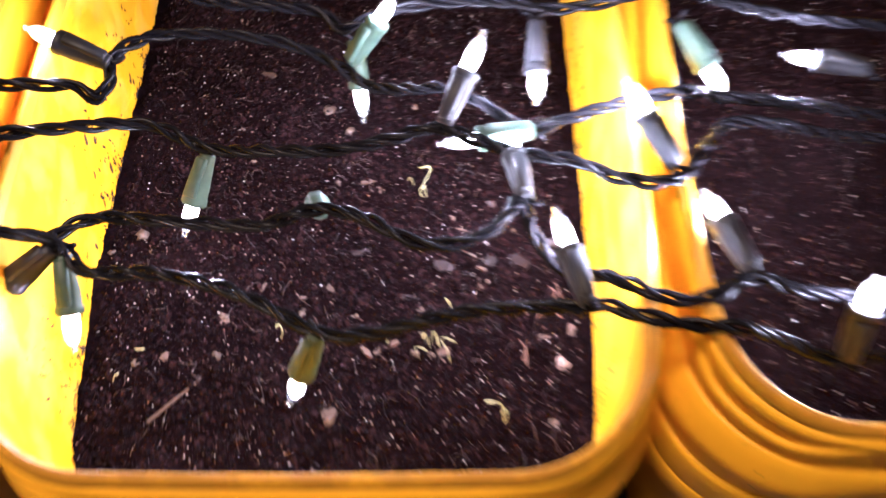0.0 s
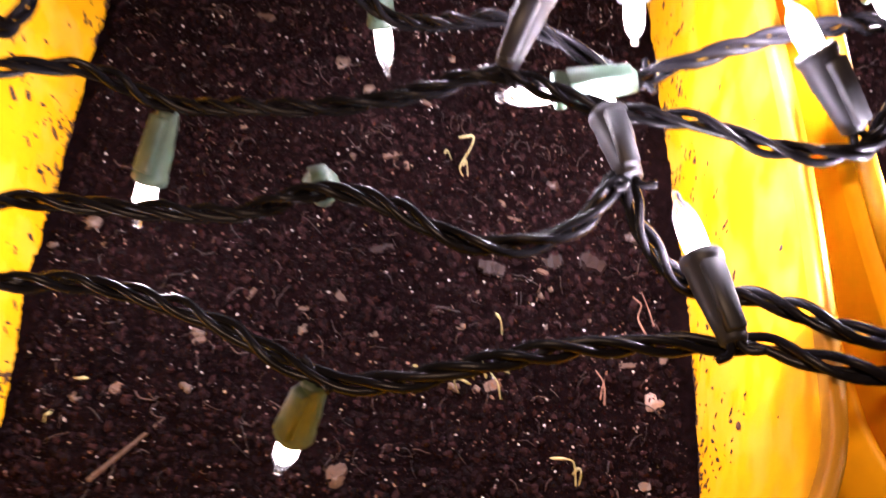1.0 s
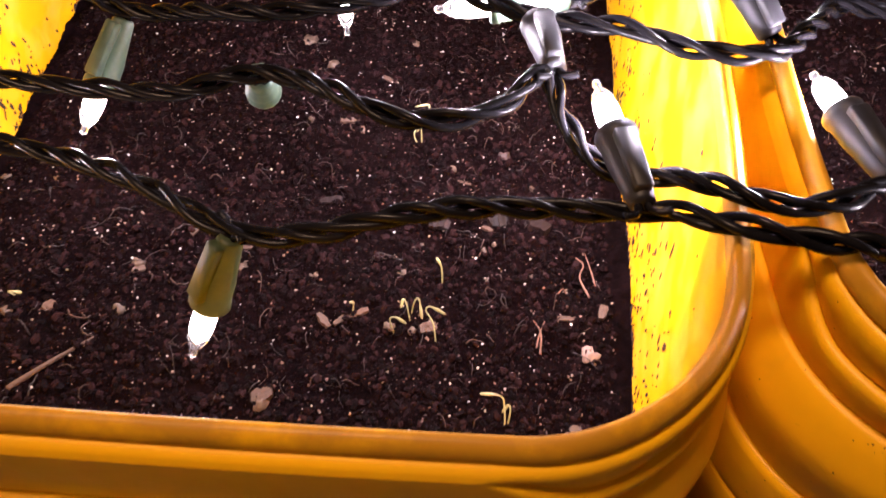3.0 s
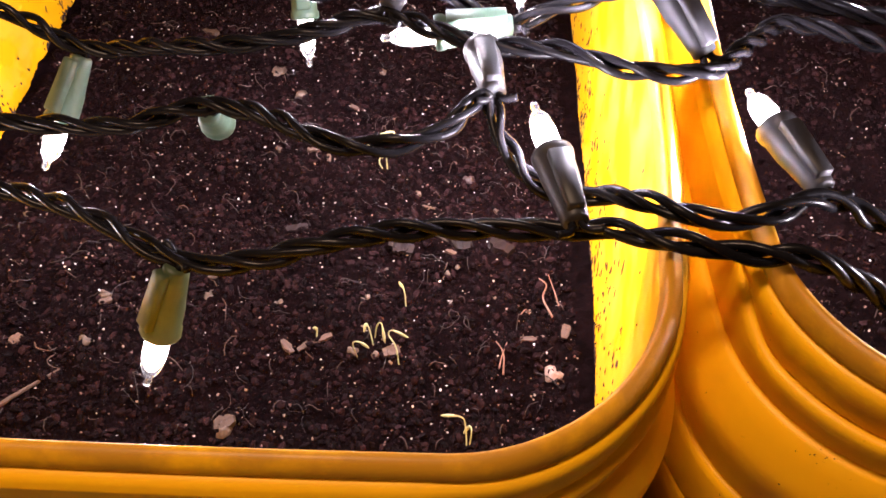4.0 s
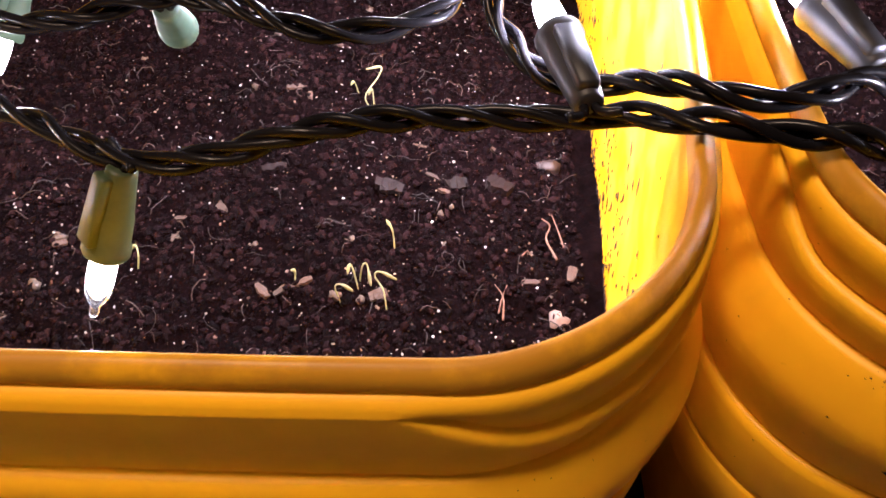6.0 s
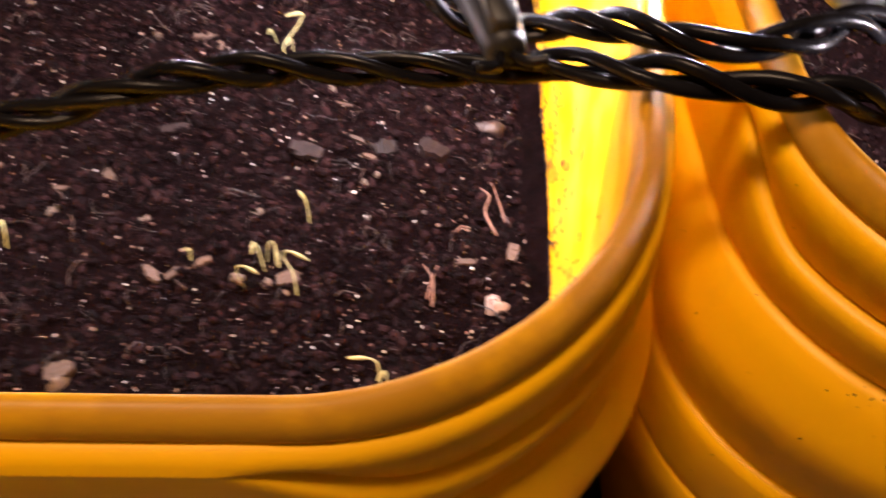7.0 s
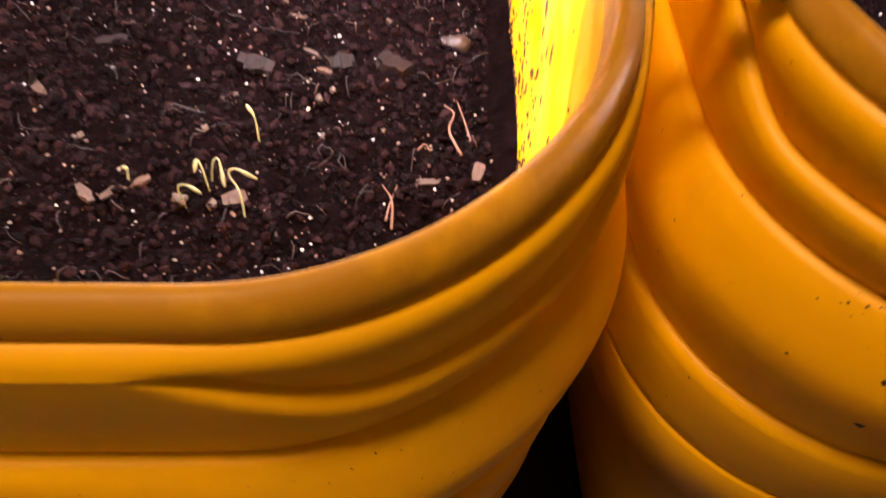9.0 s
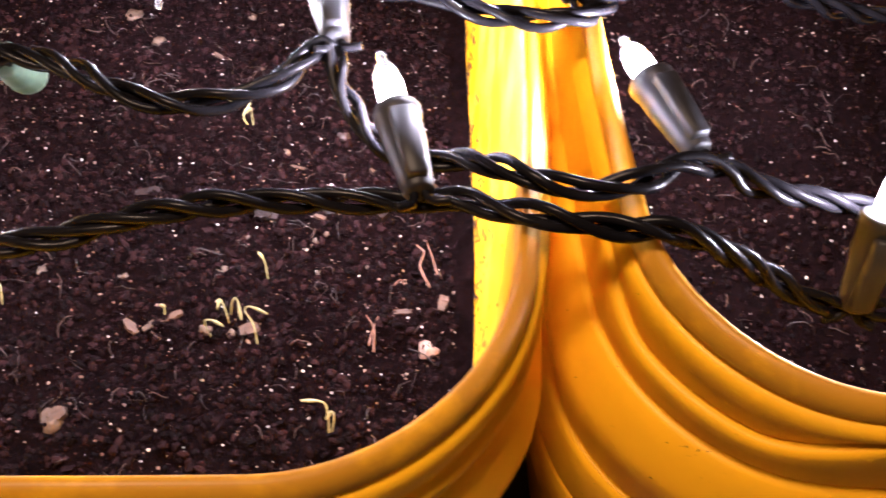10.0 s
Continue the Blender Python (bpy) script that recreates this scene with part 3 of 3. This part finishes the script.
def flecks(count, seed):
    """Dried soil flecks stuck to the inside of the planter's long walls, most of them just above the soil line."""
    rng = random.Random(seed)
    verts, faces = [], []
    for _ in range(count):
        side = 1 if rng.random() < 0.6 else -1
        y = rng.uniform(0.145, 0.36)
        up = 0.050 * rng.random() ** 3.4
        if rng.random() < 0.035:
            up = rng.uniform(0.01, 0.085)
        near = noise.noise(Vector((y * 60, side * 3.0, seed)))
        if near < 0.02 and rng.random() < 0.85:
            continue
        add_fleck(verts, faces, side, y, up, rng.uniform(0.0002, 0.0008) * (1.7 if rng.random() < 0.14 else 1), rng.uniform(1.0, 3.2), rng.uniform(-0.5, 0.5), rng)
    for y, z, s, tall, lean in ((0.183, 0.198, 0.0008, 5.0, 0.1), (0.184, 0.185, 0.0006, 3.5, 0.15), (0.191, 0.166, 0.0013, 2.0, 0.0), (0.208, 0.164, 0.0009, 2.4, 0.2), (0.190, 0.230, 0.0009, 1.7, 0.0), (0.189, 0.193, 0.0008, 2.6, 0.4), (0.205, 0.172, 0.0008, 2.2, 0.2), (0.235, 0.168, 0.0012, 1.8, 0.1), (0.255, 0.175, 0.0013, 1.6, -0.2), (0.289, 0.170, 0.0014, 1.8, 0.1)):
        add_fleck(verts, faces, 1, y, z - 0.145, s, tall, lean, rng)
    for y, z, s in ((0.262, 0.196, 0.0022), (0.268, 0.188, 0.0014), (0.205, 0.182, 0.0016), (0.255, 0.180, 0.0012)):
        add_fleck(verts, faces, -1, y, z - 0.156, s, 1.6, 0.3, rng)
    tagged(raw_object("dried_soil_flecks", verts, faces, FLECK, False), "dried dark soil flecks stuck on the planter wall", "soil", kind="stuff")


def add_fleck(verts, faces, side, y, up, size, tall, lean, rng):
    rel = y - PLANTER_A[1]
    z0 = 0.150 + TILT_A * (PLANTER_A[0] + side * HALF_X)
    base = len(verts)
    n = 7
    ring = []
    for k in range(n):
        a = 2 * math.pi * k / n
        r = size * rng.uniform(0.55, 1.25)
        dy, dz = r * math.cos(a), r * tall * math.sin(a)
        ring.append((dy + lean * dz, dz))
    for dy, dz in ring + [(0.0, 0.0)]:
        z = z0 + up + dz
        w = -0.0008
        x, yy = bowed(side * HALF_X, rel + dy)
        inner = x + side * (w - (0.00012 if (dy, dz) != (0.0, 0.0) else 0.0004))
        verts.append((PLANTER_A[0] + inner, PLANTER_A[1] + yy, z))
    faces += [(base + k, base + (k + 1) % n, base + n) for k in range(n)]


flecks(1700, 3)


def wall_spots(wall, spots, label):
    """Small dark dirt spots stuck to the outside of a planter."""
    rng = random.Random(8)
    verts, faces = [], []
    bpy.context.view_layer.update()
    back = wall.matrix_world.inverted()
    for x, y, z, s in spots:
        _, near, out, _ = wall.closest_point_on_mesh(back @ Vector((x, y, z)))
        c, out = wall.matrix_world @ near, (wall.matrix_world.to_3x3() @ out).normalized()
        across = out.cross(Vector((0, 0, 1))).normalized()
        up = across.cross(out)
        base = len(verts)
        for k in range(8):
            a = 2 * math.pi * k / 8
            r = s * rng.uniform(0.4, 0.95)
            verts.append(c + across * (r * math.cos(a)) + up * (1.2 * r * math.sin(a)) + out * 0.00008)
        verts.append(c + out * s * 0.4)
        faces += [(base + k, base + (k + 1) % 8, base + 8) for k in range(8)]
    tagged(raw_object("dirt_spots", verts, faces, FLECK, False), label, "dirt", kind="stuff")


SPOTS_A = [(0.0449, 0.0962, 0.2083, 0.00018), (0.0512, 0.0952, 0.2059, 0.00018), (0.0643, 0.0966, 0.2107, 0.00013), (0.0685, 0.0964, 0.2097, 0.00015), (0.0713, 0.0975, 0.211, 0.00018), (0.0743, 0.0987, 0.2123, 0.00021), (0.0724, 0.096, 0.204, 0.0007), (0.0799, 0.0986, 0.2051, 0.00015), (0.0839, 0.1002, 0.2031, 0.00017), (0.0854, 0.1033, 0.2109, 0.00013), (0.096, 0.1105, 0.2057, 0.00017), (0.0774, 0.0995, 0.2114, 0.00018), (0.0396, 0.0974, 0.2092, 0.00012), (0.059, 0.0965, 0.2104, 0.00012)]
SPOTS_B = [(0.1364, 0.1214, 0.2121, 0.00019), (0.1371, 0.1211, 0.2127, 0.00033), (0.1382, 0.1218, 0.2149, 0.00016), (0.1391, 0.1201, 0.2136, 0.00019), (0.1394, 0.1202, 0.2142, 0.00022), (0.1407, 0.1196, 0.2148, 0.00022), (0.1414, 0.1198, 0.2149, 0.00016), (0.1378, 0.1198, 0.2113, 0.00016), (0.1389, 0.1195, 0.2124, 0.00011), (0.1444, 0.1142, 0.2042, 0.0007), (0.1466, 0.1138, 0.1931, 0.0012), (0.1345, 0.1212, 0.2004, 0.0004), (0.1211, 0.1423, 0.2024, 0.00028), (0.1215, 0.1424, 0.1945, 0.00025), (0.1194, 0.1561, 0.2073, 0.0002), (0.1199, 0.1518, 0.1928, 0.0002), (0.1223, 0.1408, 0.2376, 0.0002), (0.1299, 0.1323, 0.1605, 0.00025), (0.1302, 0.1303, 0.1726, 0.0003), (0.1215, 0.1623, 0.1726, 0.00035), (0.1218, 0.1605, 0.1728, 0.00025), (0.1226, 0.1381, 0.2295, 0.00018), (0.1251, 0.1385, 0.2146, 0.00018), (0.1341, 0.123, 0.2107, 0.00022)]
wall_spots(next(p for p in first.children if p.name.startswith("outer_wall")), SPOTS_A, "tiny dark dirt specks on the yellow planter front")
wall_spots(next(p for p in second.children if p.name.startswith("outer_wall")), SPOTS_B, "small dark dirt spots on the yellow planter wall")


# ---- strings of lights ----
def light_string(points, label, turns=0.034, strands=3, phase=0.0):
    """A string of twisted insulated wires through the points."""
    path = spline(points, 0.0012)
    rows = frames_along(path)
    root = new("light_string")
    root.location = path[0]
    tagged(root, label, "light string", "strings of lights over the planters")
    rng = random.Random(len(points))
    for s in range(strands):
        run, a, line = 0.0, phase + 2 * math.pi * s / strands, []
        for i, q in enumerate(path):
            if i:
                run += (q - path[i - 1]).length
            wob = 1 + 0.34 * math.sin(run * 80 + s * 2.1) + 0.16 * math.sin(run * 210 + s)
            b = a + 2 * math.pi * run / turns + 0.5 * math.sin(run * 60)
            line.append(q + 0.00160 * wob * (math.cos(b) * rows[i][0] + math.sin(b) * rows[i][1]) - root.location)
        v, f = tube(line, [0.00113] * len(line), 8)
        under(raw_object("strand", v, f, WIRE), root)
    return root


def lathe(profile, sides=14):
    """Verts and faces of a turned shape along +z; profile: radius, height."""
    verts, faces = [], []
    for r, z in profile:
        for k in range(sides):
            a = 2 * math.pi * k / sides
            verts.append(Vector((r * math.cos(a), r * math.sin(a), z)))
    for i in range(len(profile) - 1):
        for k in range(sides):
            k2 = (k + 1) % sides
            faces.append((i * sides + k, i * sides + k2, (i + 1) * sides + k2, (i + 1) * sides + k))
    faces.append(tuple(range(sides - 1, -1, -1)))
    faces.append(tuple((len(profile) - 1) * sides + k for k in range(sides)))
    return verts, faces


def fairy_light(base, tip, colour, label, lit=True, roll=0.0, power=1.0):
    """A miniature lamp: tapered plastic husk with a key along its side, glass bulb with a drawn-out tip, glowing core."""
    base, tip = Vector(base), Vector(tip)
    length = (tip - base).length
    husk, glass = 0.0215, max(0.013, min(0.0185, length - 0.0215))
    root = new("fairy_light")
    root.matrix_world = Matrix.Translation(base) @ (tip - base).to_track_quat("Z", "Y").to_matrix().to_4x4() @ pose(0, 0, 0, 0, 0, roll)
    tagged(root, label, "fairy light", "lamps of the light strings")
    v, f = lathe([(0.0026, 0.0), (0.0031, 0.0006), (0.0034, 0.004), (0.0040, 0.010), (0.0044, 0.0125), (0.0046, 0.0185), (0.0050, 0.0190), (0.0051, 0.0208), (0.0047, 0.0215), (0.0030, 0.0214)], 16)
    under(raw_object("husk", v, f, HUSKS[colour]), root, "tapered plastic lamp holder")
    bm = bmesh.new()
    bmesh.ops.create_cube(bm, size=1.0)
    for q in bm.verts:
        wide = 1.0 if q.co.z < 0 else 1.25
        q.co = Vector((q.co.x * 0.0042 * wide, 0.0034 + q.co.y * 0.0030 * wide + (0.0006 if q.co.z > 0 else 0), 0.0015 + (q.co.z + 0.5) * 0.0165))
    bmesh.ops.bevel(bm, geom=bm.edges[:], offset=0.0005, segments=1, affect="EDGES")
    under(mesh_object("key", bm, HUSKS[colour]), root, "flat key along the lamp holder")
    h = husk - 0.001
    g = glass + 0.001
    v, f = lathe([(0.0027, h), (0.0029, h + 0.12 * g), (0.0030, h + 0.35 * g), (0.0029, h + 0.55 * g), (0.0026, h + 0.66 * g), (0.0019, h + 0.76 * g), (0.0011, h + 0.83 * g), (0.0009, h + 0.87 * g), (0.0011, h + 0.92 * g), (0.0009, h + 0.98 * g), (0.0003, h + g)], 16)
    bulb = under(raw_object("bulb", v, f, GLASS), root, "clear glass bulb with pointed tip")
    bulb.visible_shadow = False
    v, f = lathe([(0.0014, h + 0.0012), (0.0025, h + 0.002), (0.0026, h + 0.36 * g), (0.0023, h + 0.48 * g), (0.0013, h + 0.60 * g), (0.0004, h + 0.68 * g)], 12)
    core = under(raw_object("filament", v, f, GLOW if lit else COLD), bulb)
    core.visible_shadow = False
    # two wires bend back from the husk into the string
    for sgn in (-1, 1):
        line = spline([(0.0011 * sgn, 0, 0.0015), (0.0013 * sgn, 0, -0.0010), (0.0026 * sgn, 0.0004, -0.0026), (0.0052 * sgn, 0.0010, -0.0032)], 0.0006)
        v, f = tube(line, [0.0010] * len(line), 7)
        under(raw_object("lead", v, f, WIRE), root)
    if lit:
        data = bpy.data.lights.new("bulb_light", "POINT")
        data.energy, data.color, data.shadow_soft_size = BULB_WATTS * power, (0.98, 0.89, 1.0), 0.0024
        lamp = new("bulb_light", data)
        lamp.location = base + (tip - base).normalized() * (h + 0.30 * g)
    return root


STRING_ONE = [(-0.36, 0.20, 0.252), (-0.25, 0.205, 0.243), (-0.145, 0.215, 0.252), (-0.112, 0.224, 0.2515), (-0.080, 0.239, 0.236), (-0.057, 0.235, 0.228), (-0.035, 0.230, 0.231), (-0.009, 0.228, 0.235), (0.014, 0.229, 0.240), (0.036, 0.231, 0.244), (0.064, 0.219, 0.245),
              (0.083, 0.214, 0.2475), (0.098, 0.206, 0.2495), (0.112, 0.203, 0.2515), (0.122, 0.207, 0.2505), (0.133, 0.223, 0.246), (0.150, 0.238, 0.241), (0.22, 0.245, 0.222), (0.30, 0.25, 0.235), (0.36, 0.25, 0.2505)]
STRING_TWO = [(-0.1025, 0.186, 0.237), (-0.094, 0.197, 0.233), (-0.082, 0.201, 0.230), (-0.051, 0.197, 0.232), (-0.029, 0.195, 0.234), (-0.011, 0.200, 0.238), (0.004, 0.196, 0.240), (0.025, 0.184, 0.242), (0.041, 0.183, 0.243), (0.054, 0.189, 0.244), (0.0625, 0.199, 0.245),
              (0.067, 0.187, 0.241), (0.074, 0.178, 0.238), (0.083, 0.174, 0.237), (0.090, 0.172, 0.240), (0.096, 0.1665, 0.2450), (0.104, 0.1600, 0.2482), (0.113, 0.1575, 0.2480), (0.124, 0.1595, 0.2482), (0.135, 0.166, 0.2474), (0.146, 0.169, 0.243), (0.163, 0.166, 0.238), (0.23, 0.168, 0.225), (0.30, 0.17, 0.235), (0.36, 0.17, 0.2505)]
STRING_THREE = [(-0.36, 0.17, 0.252), (-0.25, 0.172, 0.243), (-0.145, 0.180, 0.252), (-0.113, 0.181, 0.2515), (-0.100, 0.186, 0.236), (-0.089, 0.177, 0.232), (-0.064, 0.178, 0.2295), (-0.033, 0.168, 0.230), (-0.008, 0.155, 0.232), (0.009, 0.1515, 0.236), (0.031, 0.154, 0.241), (0.050, 0.158, 0.242),
                (0.070, 0.159, 0.242), (0.080, 0.1585, 0.242), (0.090, 0.158, 0.2435), (0.097, 0.1540, 0.2462), (0.105, 0.1505, 0.2484), (0.118, 0.149, 0.2480), (0.130, 0.149, 0.2480), (0.141, 0.1485, 0.2425), (0.154, 0.149, 0.232), (0.165, 0.148, 0.226), (0.186, 0.150, 0.222), (0.27, 0.152, 0.228), (0.36, 0.152, 0.2505)]
STRING_FOUR = [(-0.36, 0.24, 0.252), (-0.25, 0.242, 0.243), (-0.145, 0.244, 0.252), (-0.113, 0.246, 0.2515), (-0.101, 0.247, 0.249), (-0.094, 0.244, 0.246), (-0.091, 0.254, 0.245), (-0.092, 0.266, 0.245), (-0.078, 0.282, 0.240), (-0.052, 0.288, 0.234), (-0.025, 0.287, 0.228), (-0.005, 0.279, 0.224), (0.006, 0.270, 0.224),
               (0.024, 0.259, 0.234), (0.040, 0.252, 0.242), (0.058, 0.240, 0.242), (0.068, 0.233, 0.241), (0.077, 0.234, 0.245), (0.095, 0.237, 0.2495), (0.116, 0.241, 0.2525), (0.131, 0.246, 0.249), (0.152, 0.250, 0.240), (0.25, 0.255, 0.225), (0.36, 0.26, 0.2505)]
STRING_FIVE = [(-0.145, 0.32, 0.252), (-0.113, 0.317, 0.2515), (-0.074, 0.310, 0.235), (-0.036, 0.307, 0.232), (-0.016, 0.305, 0.230), (-0.007, 0.298, 0.228), (0.003, 0.301, 0.230), (0.025, 0.304, 0.236), (0.049, 0.302, 0.240), (0.069, 0.294, 0.246), (0.082, 0.289, 0.249), (0.104, 0.291, 0.2515), (0.126, 0.298, 0.2515), (0.17, 0.30, 0.238), (0.26, 0.30, 0.228), (0.36, 0.30, 0.2505)]
for k, pts in enumerate((STRING_ONE, STRING_TWO, STRING_THREE, STRING_FOUR, STRING_FIVE)):
    light_string(pts, "string of black twisted insulated wires slung across the planter rims", 0.032 + 0.0022 * k, phase=1.3 * k)

G1, G2, G3 = "lit miniature lamp with green husk and clear bulb", "lit miniature lamp with olive green husk hanging over the soil", "lit miniature lamp with dark grey husk and clear bulb"
fairy_light((-0.056, 0.2345, 0.224), (-0.0685, 0.2115, 0.199), "green", G1, power=1.0)
fairy_light((-0.007, 0.1535, 0.2305), (-0.0205, 0.142, 0.195), "olive", G2, power=0.45)
fairy_light((0.0650, 0.199, 0.2455), (0.0585, 0.239, 0.241), "grey", G3, power=1.4)
fairy_light((0.117, 0.209, 0.252), (0.099, 0.233, 0.270), "grey", G3, power=3.2)
fairy_light((0.0830, 0.1575, 0.246), (0.0745, 0.1950, 0.2465), "grey", G3, power=1.3)
fairy_light((0.139, 0.1700, 0.2460), (0.1305, 0.1945, 0.2465), "grey", G3, power=3.0)
fairy_light((0.036, 0.232, 0.246), (0.051, 0.262, 0.264), "grey", G3, power=1.4)
fairy_light((-0.003, 0.305, 0.214), (0.000, 0.284, 0.182), "green", G1, power=0.7)
fairy_light((0.070, 0.232, 0.242), (0.034, 0.228, 0.239), "green", G1, power=1.4)
fairy_light((0.073, 0.283, 0.248), (0.073, 0.258, 0.236), "grey", G3)
fairy_light((0.130, 0.282, 0.248), (0.144, 0.262, 0.238), "green", G1, power=2.2)
fairy_light((0.212, 0.274, 0.230), (0.179, 0.285, 0.228), "grey", G3, power=2.4)
fairy_light((-0.092, 0.260, 0.247), (-0.117, 0.268, 0.254), "grey", G3)
fairy_light((-0.099, 0.184, 0.232), (-0.096, 0.156, 0.211), "green", G1, power=0.5)
fairy_light((-0.002, 0.281, 0.225), (0.011, 0.290, 0.243), "green", G1)
fairy_light((0.174, 0.148, 0.224), (0.176, 0.160, 0.248), "grey", G3, power=1.4)
fairy_light((-0.101, 0.184, 0.236), (-0.127, 0.170, 0.220), "grey", "unlit miniature lamp with dark husk beside the planter wall", False)
fairy_light((-0.009, 0.201, 0.234), (-0.015, 0.223, 0.208), "green", "unlit miniature lamp hanging from the wire over the soil", False)
